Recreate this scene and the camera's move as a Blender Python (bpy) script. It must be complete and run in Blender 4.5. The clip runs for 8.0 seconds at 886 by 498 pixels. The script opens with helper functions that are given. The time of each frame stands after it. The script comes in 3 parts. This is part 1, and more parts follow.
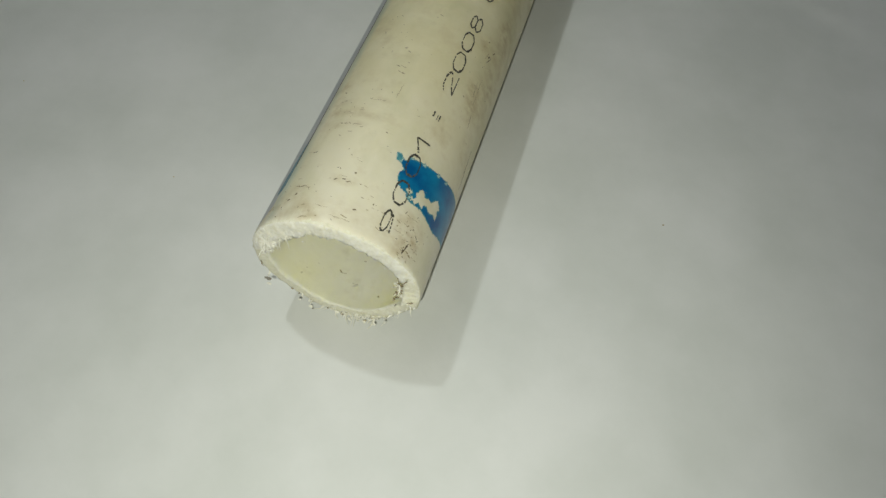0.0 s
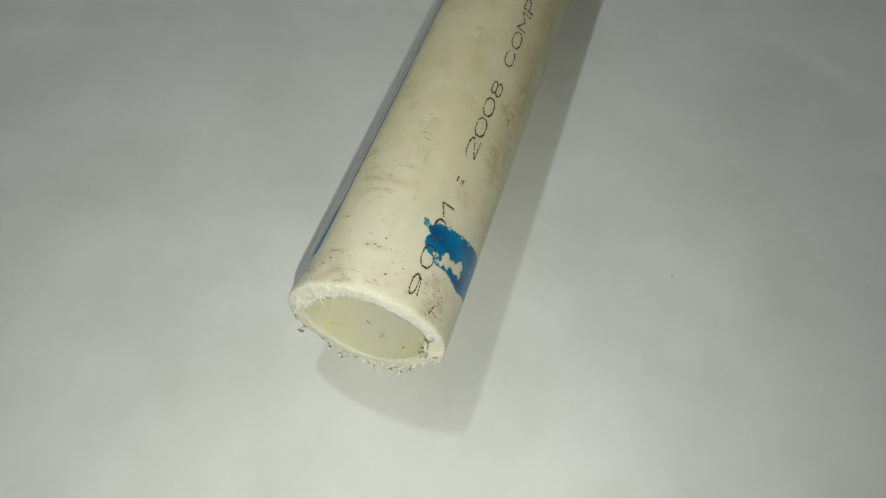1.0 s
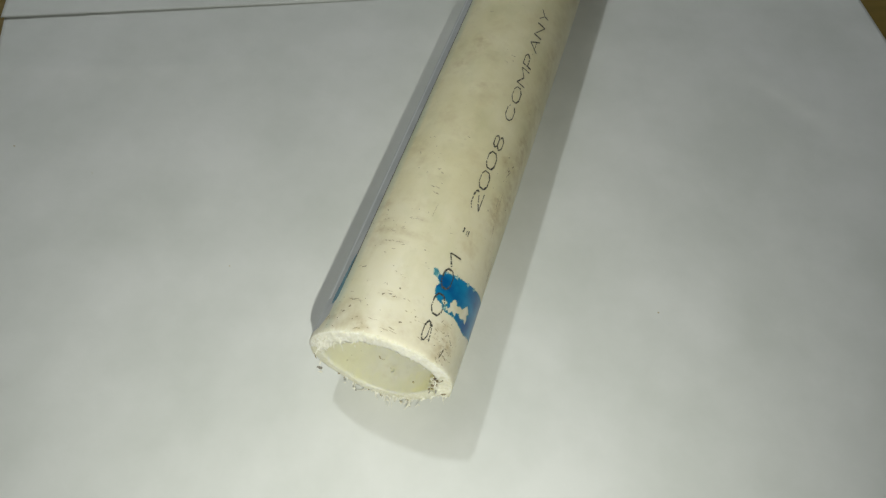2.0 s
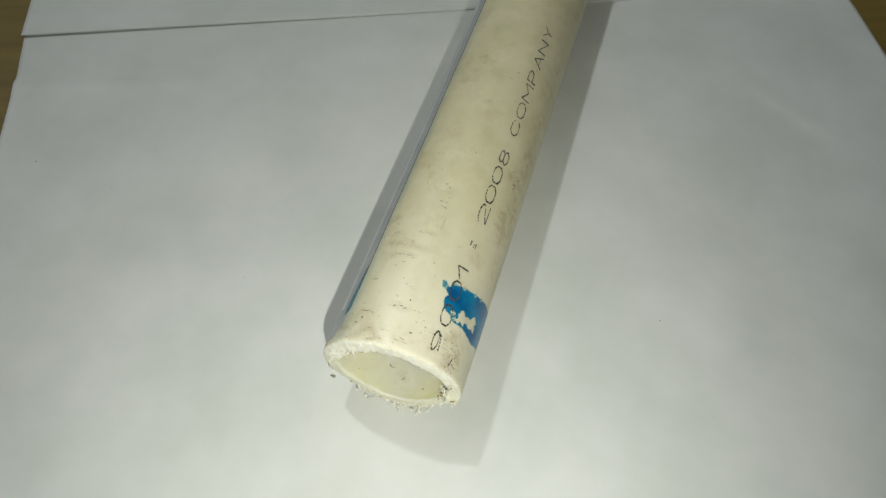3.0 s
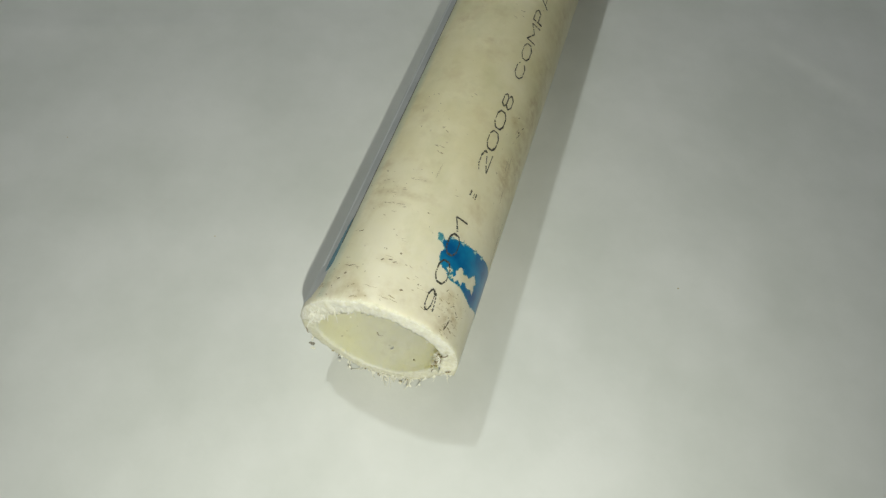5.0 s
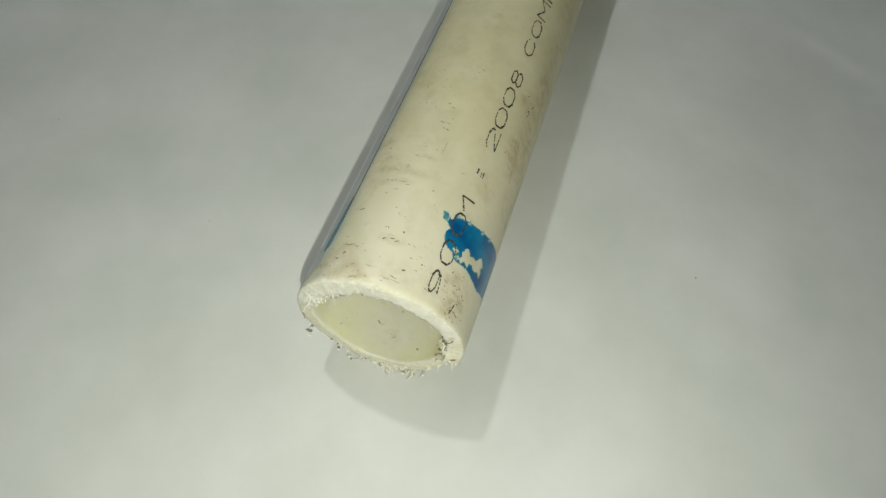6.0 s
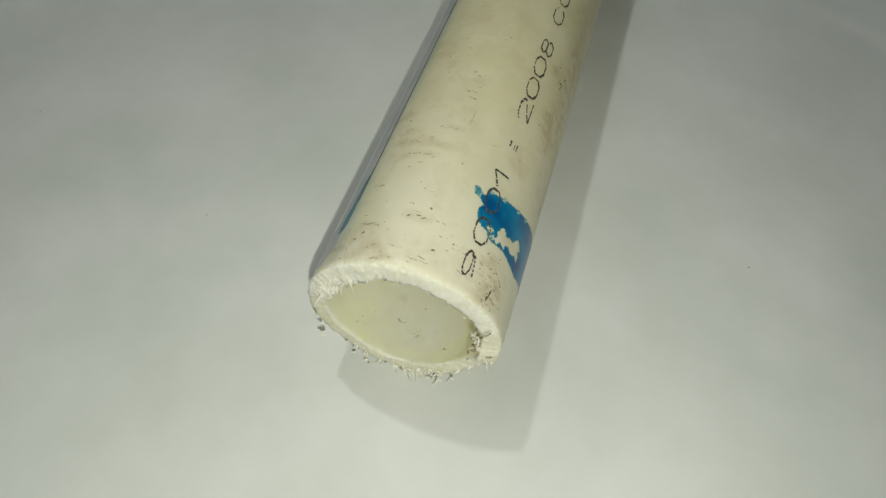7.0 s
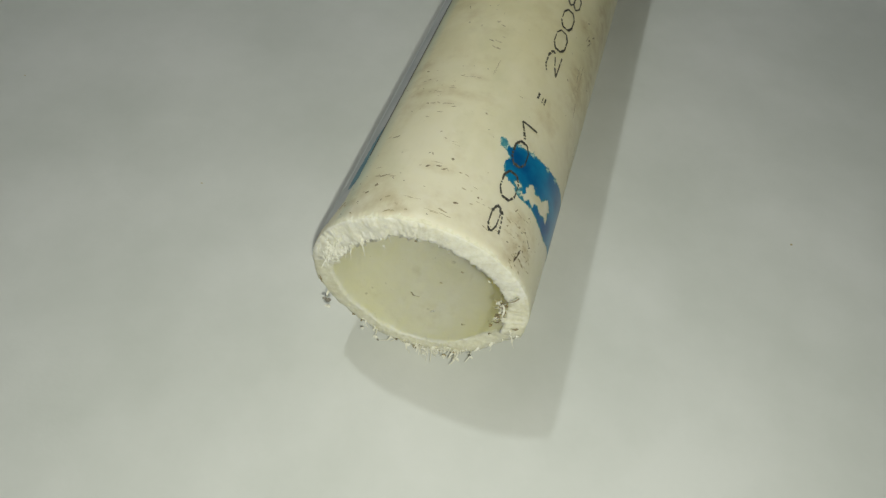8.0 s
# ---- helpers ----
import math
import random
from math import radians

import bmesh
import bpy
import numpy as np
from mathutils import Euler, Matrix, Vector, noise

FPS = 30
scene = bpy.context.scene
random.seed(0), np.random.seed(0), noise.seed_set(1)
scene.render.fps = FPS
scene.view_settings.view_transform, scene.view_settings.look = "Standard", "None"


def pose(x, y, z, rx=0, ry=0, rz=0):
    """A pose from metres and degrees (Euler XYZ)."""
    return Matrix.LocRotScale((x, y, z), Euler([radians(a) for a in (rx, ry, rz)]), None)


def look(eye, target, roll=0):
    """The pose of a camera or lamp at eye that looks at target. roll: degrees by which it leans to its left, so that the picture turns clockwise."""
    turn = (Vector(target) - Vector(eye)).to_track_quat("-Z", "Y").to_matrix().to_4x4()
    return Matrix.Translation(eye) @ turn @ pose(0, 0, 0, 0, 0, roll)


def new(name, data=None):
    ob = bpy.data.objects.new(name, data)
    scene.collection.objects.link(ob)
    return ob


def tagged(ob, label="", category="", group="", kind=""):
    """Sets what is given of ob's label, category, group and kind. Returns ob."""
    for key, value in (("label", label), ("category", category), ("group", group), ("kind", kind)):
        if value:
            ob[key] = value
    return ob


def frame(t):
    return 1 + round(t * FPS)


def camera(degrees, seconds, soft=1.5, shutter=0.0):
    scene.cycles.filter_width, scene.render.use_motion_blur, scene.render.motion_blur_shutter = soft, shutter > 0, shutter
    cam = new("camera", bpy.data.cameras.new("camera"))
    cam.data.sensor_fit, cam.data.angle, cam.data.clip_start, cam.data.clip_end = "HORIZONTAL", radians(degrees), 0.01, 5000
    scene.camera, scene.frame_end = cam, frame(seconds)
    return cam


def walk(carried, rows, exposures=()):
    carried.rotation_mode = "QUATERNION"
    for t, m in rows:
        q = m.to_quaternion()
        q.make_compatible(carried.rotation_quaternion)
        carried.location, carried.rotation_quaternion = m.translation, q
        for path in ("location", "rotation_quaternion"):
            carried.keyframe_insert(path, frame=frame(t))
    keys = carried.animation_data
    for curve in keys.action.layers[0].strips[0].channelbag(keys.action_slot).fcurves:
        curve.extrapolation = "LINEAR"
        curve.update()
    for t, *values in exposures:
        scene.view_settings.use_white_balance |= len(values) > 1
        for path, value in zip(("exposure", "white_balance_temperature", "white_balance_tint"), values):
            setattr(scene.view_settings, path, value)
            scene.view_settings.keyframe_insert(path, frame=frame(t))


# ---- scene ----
# seconds, eye in metres, yaw, pitch, roll in degrees
cam = camera(64.19, 8.0, soft=1.35)
PATH = [
    (0.00, 0.03630, -0.05807, 0.13254, 15.06, -57.96, 2.95),
    (0.30, 0.03428, -0.05713, 0.13561, 15.76, -58.30, 2.03),
    (0.50, 0.03345, -0.05640, 0.13789, 15.85, -57.84, 2.19),
    (0.80, 0.03229, -0.05572, 0.14348, 15.47, -57.49, 2.44),
    (1.00, 0.03127, -0.05550, 0.14565, 15.87, -57.51, 2.59),
    (1.20, 0.02970, -0.05520, 0.14884, 15.94, -57.90, 2.13),
    (1.50, 0.02809, -0.05468, 0.15276, 14.54, -58.63, 3.76),
    (1.70, 0.02675, -0.05476, 0.15778, 14.73, -58.72, 3.51),
    (2.00, 0.02636, -0.05468, 0.16360, 14.25, -57.98, 4.04),
    (2.20, 0.02748, -0.05636, 0.16565, 14.97, -56.88, 3.16),
    (3.30, 0.02560, -0.05572, 0.17060, 15.19, -58.11, 3.06),
    (3.50, 0.02571, -0.05554, 0.16936, 14.81, -57.94, 3.52),
    (3.80, 0.02645, -0.05540, 0.16469, 15.16, -58.10, 2.75),
    (4.00, 0.02687, -0.05469, 0.15935, 15.01, -57.94, 3.41),
    (4.20, 0.02675, -0.05400, 0.15795, 14.56, -58.24, 3.40),
    (4.50, 0.02625, -0.05318, 0.15493, 15.23, -58.50, 3.21),
    (4.70, 0.02535, -0.05340, 0.15248, 14.37, -58.41, 4.06),
    (5.80, 0.02397, -0.05520, 0.13827, 12.69, -56.93, 5.85),
    (6.00, 0.02504, -0.05441, 0.13797, 14.23, -57.14, 4.61),
    (6.20, 0.02482, -0.05387, 0.13626, 14.53, -56.83, 3.61),
    (6.50, 0.02414, -0.05344, 0.13008, 14.74, -56.13, 3.44),
    (6.80, 0.02099, -0.05393, 0.12313, 14.21, -55.36, 3.39),
    (7.00, 0.01948, -0.05412, 0.11889, 13.93, -54.41, 3.78),
    (7.20, 0.01850, -0.05431, 0.11618, 13.41, -53.96, 4.21),
    (7.50, 0.01792, -0.05447, 0.11187, 14.05, -53.77, 3.98),
    (7.80, 0.01706, -0.05495, 0.10834, 14.05, -53.26, 3.64),
    (8.00, 0.01676, -0.05502, 0.10389, 13.75, -52.92, 4.44),
]
walk(cam, [(t, pose(x, y, z, 0, 0, yaw) @ pose(0, 0, 0, 90 + pitch, 0, 0) @ pose(0, 0, 0, 0, 0, roll))
           for t, x, y, z, yaw, pitch, roll in PATH],
     [(0.0, 0.16, 6500, 11), (2.0, 0.40, 6450, 12), (3.5, 0.50, 6450, 12), (4.0, 0.43, 6540, 10), (4.5, 0.39, 6550, 10), (6.5, 0.27, 6570, 9), (7.3, 0.19, 6570, 9), (8.0, 0.11, 6600, 9)])

# ---- light: one bulb under the ceiling, one small torch close over the pipe ----
world = bpy.data.worlds.new("world")
scene.world = world
world.use_nodes = True
world.node_tree.nodes["Background"].inputs[0].default_value = (0.5, 0.55, 0.6, 1)
world.node_tree.nodes["Background"].inputs[1].default_value = 0.05


def lamp(name, place, watts, radius, colour, kind="POINT"):
    data = bpy.data.lights.new(name, kind)
    data.energy, data.shadow_soft_size, data.color = watts, radius, colour
    ob = new(name, data)
    ob.location = place
    return ob


lamp("ceiling_bulb", (-0.68, 0.52, 1.70), 17.0, 0.035, (0.935, 1.0, 0.98))
torch = lamp("torch", (0.0335, -0.084, 0.136), 0.56, 0.0015, (0.97, 1.0, 0.87), "SPOT")
torch.data.spot_size, torch.data.spot_blend = radians(105), 1.0
torch.matrix_world = look((0.0335, -0.084, 0.136), (0.002, 0.0, 0))


# ---- materials ----
class Mat:
    """A node material with short calls."""

    def __init__(self, name, rough=0.5, colour=(0.5, 0.5, 0.5)):
        self.m = bpy.data.materials.new(name)
        self.m.use_nodes = True
        self.t = self.m.node_tree
        self.b = self.t.nodes["Principled BSDF"]
        self.b.inputs["Roughness"].default_value = rough
        self.b.inputs["Base Color"].default_value = (*colour, 1)

    def node(self, kind, **values):
        n = self.t.nodes.new(kind)
        for k, v in values.items():
            n.inputs[k.replace("_", " ")].default_value = v
        return n

    def link(self, a, b):
        self.t.links.new(a, b)

    def coords(self, scale=(1, 1, 1), uv=False):
        c = self.node("ShaderNodeTexCoord")
        m = self.node("ShaderNodeMapping")
        m.inputs["Scale"].default_value = scale
        self.link(c.outputs["UV" if uv else "Object"], m.inputs[0])
        return m.outputs[0]

    def noise(self, vector, scale, detail=4.0, rough=0.55):
        n = self.node("ShaderNodeTexNoise", Scale=scale, Detail=detail, Roughness=rough)
        self.link(vector, n.inputs["Vector"])
        return n.outputs["Fac"]

    def ramp(self, fac, *stops):
        r = self.node("ShaderNodeValToRGB")
        e = r.color_ramp.elements
        while len(e) < len(stops):
            e.new(0.5)
        for el, (p, c) in zip(e, stops):
            el.position = p
            el.color = (*c, 1) if isinstance(c, tuple) else (c, c, c, 1)
        self.link(fac, r.inputs[0])
        return r.outputs[0]

    def mix(self, fac, a, b, kind="MIX"):
        n = self.t.nodes.new("ShaderNodeMix")
        n.data_type, n.blend_type = "RGBA", kind
        for socket, v in ((n.inputs[0], fac), (n.inputs[6], a), (n.inputs[7], b)):
            if isinstance(v, (int, float)):
                socket.default_value = v if socket is n.inputs[0] else (v, v, v, 1)
            elif isinstance(v, tuple):
                socket.default_value = (*v, 1)
            else:
                self.link(v, socket)
        return n.outputs[2]

    def maths(self, op, a, b=0.0):
        n = self.t.nodes.new("ShaderNodeMath")
        n.operation = op
        for socket, v in ((n.inputs[0], a), (n.inputs[1], b)):
            if isinstance(v, (int, float)):
                socket.default_value = v
            else:
                self.link(v, socket)
        return n.outputs[0]

    def bump(self, height, distance, strength=1.0):
        n = self.node("ShaderNodeBump", Strength=strength, Distance=distance)
        self.link(height, n.inputs["Height"])
        self.link(n.outputs[0], self.b.inputs["Normal"])

    def colour(self, socket):
        self.link(socket, self.b.inputs["Base Color"])

    def rough(self, socket):
        self.link(socket, self.b.inputs["Roughness"])


def paper_material():
    m = Mat("paper", 0.75)
    c = m.coords()
    big = m.noise(c, 32.0, 5)
    fine = m.noise(c, 900.0, 4)
    tone = m.ramp(big, (0.34, (0.66, 0.677, 0.65)), (0.66, (0.758, 0.766, 0.752)))
    m.colour(m.mix(m.maths("MULTIPLY", fine, 0.06), tone, (0.6, 0.6, 0.58)))
    h = m.maths("ADD", m.maths("MULTIPLY", fine, 0.05), m.maths("MULTIPLY", m.noise(c, 60.0, 2), 0.6))
    m.bump(h, 0.0007, 0.8)
    return m.m


def wood_material():
    m = Mat("laminate", 0.38)
    c = m.coords((3, 40, 3))
    g = m.noise(c, 4.0, 6)
    m.colour(m.ramp(g, (0.3, (0.150, 0.100, 0.018)), (0.7, (0.225, 0.155, 0.032))))
    m.bump(g, 0.0003, 0.3)
    return m.m


def pipe_material():
    m = Mat("aged_plastic", 0.4)
    uv = m.coords(uv=True)
    cloud = m.noise(uv, 55.0, 4)
    fresh = m.ramp(cloud, (0.3, (0.82, 0.77, 0.60)), (0.7, (0.885, 0.85, 0.72)))
    aged = m.ramp(m.noise(uv, 85.0, 5, 0.6), (0.3, (0.755, 0.69, 0.43)), (0.7, (0.865, 0.805, 0.57)))
    # the plastic yellows away from the cut end, unevenly
    along = m.node("ShaderNodeSeparateXYZ")
    m.link(uv, along.inputs[0])
    yellow = m.maths("ADD", m.maths("MULTIPLY", along.outputs[1], 16.0), m.maths("MULTIPLY", m.noise(uv, 70.0, 4), 0.5))
    base = m.mix(m.ramp(yellow, (0.25, 0.0), (1.0, 1.0)), fresh, aged)
    # olive tinge in broad patches
    tinge = m.noise(m.coords((75, 45, 1), uv=True), 1.0, 5, 0.6)
    base = m.mix(m.ramp(tinge, (0.48, 0.0), (0.70, 0.52)), base, (0.60, 0.58, 0.33))
    # yellow-brown handling stains in soft blotches
    s = m.noise(m.coords((120, 110, 1), uv=True), 1.0, 6, 0.62)
    base = m.mix(m.ramp(s, (0.53, 0.0), (0.66, 0.26), (0.78, 0.52)), base, (0.57, 0.46, 0.25))
    # grey smears
    g = m.noise(m.coords((240, 290, 1), uv=True), 1.0, 5, 0.65)
    base = m.mix(m.ramp(g, (0.58, 0.0), (0.76, 0.18)), base, (0.44, 0.36, 0.20))
    # fine scratches round the pipe, dark with dirt
    t = m.noise(m.coords((210, 1900, 1), uv=True), 1.0, 4, 0.65)
    gate = m.noise(m.coords((70, 60, 1), uv=True), 1.0, 3)
    sc = m.maths("MULTIPLY", m.ramp(t, (0.60, 0.0), (0.74, 0.14)), m.ramp(gate, (0.48, 0.0), (0.64, 1.0)))
    base = m.mix(sc, base, (0.25, 0.19, 0.10))
    # specks
    sp = m.noise(m.coords((620, 700, 1), uv=True), 1.0, 2)
    base = m.mix(m.ramp(sp, (0.72, 0.0), (0.79, 0.45)), base, (0.22, 0.15, 0.09))
    # grime rubbed into places, and shade painted down the right side: degrees, and millimetres along, wide, tall,
    # strength
    broken = m.maths("MULTIPLY", m.ramp(m.noise(m.coords((420, 520, 1), uv=True), 1.0, 4, 0.6), (0.38, 0.12), (0.64, 1.0)),
                     m.ramp(m.noise(m.coords((130, 150, 1), uv=True), 1.0, 4, 0.6), (0.36, 0.2), (0.6, 1.0)))
    for th, y, wide, tall, much in STAINS_NEAR + STAINS_SHADE_MIDDLE + STAINS_SHADE_FAR:
        near = m.node("ShaderNodeMapping")
        near.inputs["Location"].default_value = (-radians(th) * R * 1000 / wide, -y / tall, 0)
        near.inputs["Scale"].default_value = (1000 / wide, 1000 / tall, 0)
        m.link(m.node("ShaderNodeTexCoord").outputs["UV"], near.inputs[0])
        far = m.t.nodes.new("ShaderNodeVectorMath")
        far.operation = "LENGTH"
        m.link(near.outputs[0], far.inputs[0])
        fade = m.ramp(far.outputs["Value"], (0.1, much), (1.0, 0.0))
        base = m.mix(m.maths("MULTIPLY", fade, broken), base, (0.44, 0.32, 0.13))
    # dye that has bled out of the stripe's edge
    dye = m.maths("ABSOLUTE", m.maths("ADD", along.outputs[0], radians(44.5) * R))
    bled = m.maths("MULTIPLY", m.ramp(m.maths("MULTIPLY", dye, 500.0), (0.1, 0.5), (1.0, 0.0)), m.ramp(m.noise(m.coords((120, 60, 1), uv=True), 1.0, 4), (0.35, 0.2), (0.6, 1.0)))
    base = m.mix(bled, base, (0.40, 0.52, 0.44))
    m.colour(base)
    m.rough(m.ramp(s, (0.3, 0.30), (0.7, 0.46)))
    m.bump(m.maths("ADD", m.maths("MULTIPLY", t, 0.12), m.maths("MULTIPLY", cloud, 0.5)), 0.00012, 0.5)
    m.b.inputs["Subsurface Weight"].default_value = 0.3
    m.b.inputs["Subsurface Radius"].default_value = (1.0, 0.95, 0.6)
    m.b.inputs["Subsurface Scale"].default_value = 0.002
    return m.m


def rim_material(name, low, mid, high):
    m = Mat(name, 0.75)
    m.b.inputs["Specular IOR Level"].default_value = 0.25
    c = m.coords()
    n = m.noise(c, 1600.0, 5)
    white = m.ramp(n, (0.30, low), (0.45, mid), (0.64, high))
    m.colour(m.mix(m.ramp(m.noise(c, 260.0, 4), (0.5, 0.0), (0.72, 0.3)), white, (0.72, 0.66, 0.46)))
    saw = m.noise(m.coords((500, 2500, 2500)), 1.0, 3)
    m.bump(m.maths("ADD", m.maths("MULTIPLY", n, 0.6), saw), 0.00016, 0.6)
    m.b.inputs["Subsurface Weight"].default_value = 0.3
    m.b.inputs["Subsurface Radius"].default_value = (1.0, 0.95, 0.6)
    m.b.inputs["Subsurface Scale"].default_value = 0.0025
    return m.m


def bore_material():
    m = Mat("bore_plastic", 0.42)
    c = m.coords()
    n = m.noise(c, 130.0, 4)
    base = m.ramp(n, (0.3, (0.795, 0.77, 0.58)), (0.7, (0.865, 0.84, 0.69)))
    smudge = m.noise(c, 210.0, 3)
    base = m.mix(m.ramp(smudge, (0.60, 0.0), (0.74, 0.25)), base, (0.52, 0.46, 0.26))
    sp = m.noise(c, 520.0, 2)
    m.colour(m.mix(m.ramp(sp, (0.70, 0.0), (0.78, 0.5)), base, (0.3, 0.27, 0.13)))
    m.bump(m.maths("ADD", n, m.maths("MULTIPLY", m.noise(c, 420.0, 3), 0.4)), 0.0006, 0.6)
    m.b.inputs["Subsurface Weight"].default_value = 1.0
    m.b.inputs["Subsurface Radius"].default_value = (1.0, 0.95, 0.6)
    m.b.inputs["Subsurface Scale"].default_value = 0.006
    return m.m


def ink_material(name, a, b, rough, scale):
    m = Mat(name, rough)
    m.colour(m.ramp(m.noise(m.coords(), scale, 3), (0.35, a), (0.65, b)))
    return m.m


def plaster_material():
    m = Mat("plaster", 0.9)
    n = m.noise(m.coords(), 6.0, 5)
    m.colour(m.ramp(n, (0.3, (0.30, 0.30, 0.285)), (0.7, (0.36, 0.36, 0.345))))
    m.bump(n, 0.002, 0.3)
    return m.m


R, BORE_R, LENGTH = 0.0167, 0.0134, 0.42       # the pipe
# grime, with the right side's shade painted in: degrees round from the top, millimetres along, wide and tall, strength
STAINS_NEAR = ((-28, 7.5, 3, 1.4, 0.5), (-14, 1.6, 3, 1.8, 0.4), (51, 5, 4.5, 6, 1.0), (41, 8, 3, 3, 0.8), (-3, 10, 3.5, 1.6, 0.6),
               (-45, 4.5, 4, 4, 0.5), (0, 3, 22, 4.5, 0.4))
STAINS_SHADE_MIDDLE = ((-20.8, 23.1, 4.5, 1.5, 0.6), (-3, 25.5, 3.5, 1.2, 0.4), (-22, 26.2, 6, 2, 0.5), (-30, 29.3, 4, 2.5, 0.5),
                 (-38, 32.9, 3, 3.5, 0.6), (-34, 27.3, 2.0, 2.5, 0.7), (23.1, 33.3, 1.3, 1.6, 0.3), (44, 30.6, 3, 4, 0.4), (-2, 30, 2.5, 1.2, 0.4),
                 # this long row paints shade as well as dirt on the right side
                 (70, 25, 4, 12, 0.4))
# the long rows at 62 and 70 degrees darken the right side like shade
STAINS_SHADE_FAR = ((54, 44.5, 3.6, 6, 0.8), (57, 40, 3, 5, 0.6), (50, 56.8, 3, 4, 0.7), (61, 64.6, 3, 5, 0.7), (-25, 49.6, 3.5, 5, 0.5),
              (-41, 48, 4.5, 60, 0.25), (62, 90, 6, 45, 0.35), (-12, 90, 4, 7, 0.6), (-24, 81, 4, 6, 0.5), (3, 75, 3, 2.5, 0.6),
              (70, 55, 5, 30, 0.6))
PAPER, WOOD, PIPE, BORE = paper_material(), wood_material(), pipe_material(), bore_material()
RIM = rim_material("sawn_plastic", (0.73, 0.70, 0.54), (0.80, 0.775, 0.62), (0.86, 0.84, 0.70))
TORN = rim_material("torn_white_plastic", (0.82, 0.795, 0.675), (0.88, 0.86, 0.75), (0.925, 0.91, 0.82))
PLASTER = plaster_material()
INK = ink_material("black_ink", (0.028, 0.027, 0.024), (0.12, 0.113, 0.09), 0.6, 2200.0)
BLUE = ink_material("blue_film", (0.0, 0.09, 0.27), (0.004, 0.22, 0.43), 0.28, 200.0)
TEAL = ink_material("worn_blue_film", (0.03, 0.22, 0.30), (0.10, 0.33, 0.36), 0.4, 1200.0)
PALE = ink_material("bleached_film", (0.22, 0.48, 0.47), (0.48, 0.62, 0.56), 0.4, 1500.0)
DEEP = ink_material("faded_blue_film", (0.03, 0.15, 0.22), (0.12, 0.27, 0.32), 0.35, 400.0)
STRIPE = ink_material("grey_film", (0.40, 0.415, 0.43), (0.50, 0.51, 0.515), 0.32, 200.0)
LIGHT = ink_material("pale_grey_film", (0.58, 0.60, 0.61), (0.68, 0.69, 0.69), 0.3, 300.0)
GRIME = ink_material("grime", (0.36, 0.29, 0.165), (0.62, 0.55, 0.37), 0.7, 1500.0)
CHIP = ink_material("dark_chip", (0.16, 0.125, 0.07), (0.42, 0.35, 0.22), 0.7, 3000.0)
SOOT = ink_material("packed_dirt", (0.07, 0.052, 0.03), (0.20, 0.155, 0.09), 0.75, 2500.0)
GREY = ink_material("grey_chip", (0.14, 0.13, 0.115), (0.42, 0.39, 0.34), 0.7, 2500.0)
SHRED = ink_material("plastic_shred", (0.83, 0.81, 0.70), (0.93, 0.92, 0.86), 0.5, 1500.0)


# ---- builders ----
def part(name, bm, material, parent=None, label="", smooth=False):
    me = bpy.data.meshes.new(name)
    for f in bm.faces:
        f.smooth = smooth
    bm.to_mesh(me)
    bm.free()
    for mat in material if isinstance(material, list) else [material]:
        me.materials.append(mat)
    ob = new(name, me)
    ob.parent = parent
    return tagged(ob, label)


def box(x0, x1, y0, y1, z0, z1, bevel=0.0):
    bm = bmesh.new()
    bmesh.ops.create_cube(bm, size=1)
    for v in bm.verts:
        v.co = Vector(((x0 + x1) / 2 + v.co.x * (x1 - x0), (y0 + y1) / 2 + v.co.y * (y1 - y0), (z0 + z1) / 2 + v.co.z * (z1 - z0)))
    if bevel:
        bmesh.ops.bevel(bm, geom=bm.edges[:], offset=bevel, segments=2, affect="EDGES")
    return bm


# ---- room and table ----
def setting(name, bm, material, label):
    return tagged(part(name, bm, material, None, label), kind="structure")


setting("floor", box(-1.6, 1.6, -1.6, 1.6, -0.85, -0.75), PLASTER, "plain pale floor of the room")
setting("ceiling", box(-1.6, 1.6, -1.6, 1.6, 1.85, 1.95), PLASTER, "plain pale plastered ceiling of the room")
setting("wall_north", box(-1.6, 1.6, 1.6, 1.7, -0.85, 1.95), PLASTER, "plain pale plastered wall")
setting("wall_south", box(-1.6, 1.6, -1.7, -1.6, -0.85, 1.95), PLASTER, "plain pale plastered wall")
setting("wall_east", box(1.6, 1.7, -1.7, 1.7, -0.85, 1.95), PLASTER, "plain pale plastered wall")
setting("wall_west", box(-1.7, -1.6, -1.7, 1.7, -0.85, 1.95), PLASTER, "plain pale plastered wall")

SHEET = radians(24.85)      # how the sheets lie to the pipe
CORNER = Vector((-0.1640, 0.0830, 0))
U = Vector((math.cos(SHEET), math.sin(SHEET), 0))
V = Vector((-math.sin(SHEET), math.cos(SHEET), 0))

table = tagged(new("table"), "brown wood-grain laminate table under the paper", "table")
table.location = (0, 0.1, -0.75)
table.rotation_euler = (0, 0, SHEET)
TOP = 0.75 - 0.0016
part("tabletop", box(-0.6, 0.6, -0.38, 0.38, TOP - 0.025, TOP, 0.003), WOOD, table)
for sx in (-1, 1):
    for sy in (-1, 1):
        part("leg", box(sx * 0.55 - 0.025, sx * 0.55 + 0.025, sy * 0.33 - 0.025, sy * 0.33 + 0.025, 0, TOP - 0.0255, 0.003), WOOD, table)


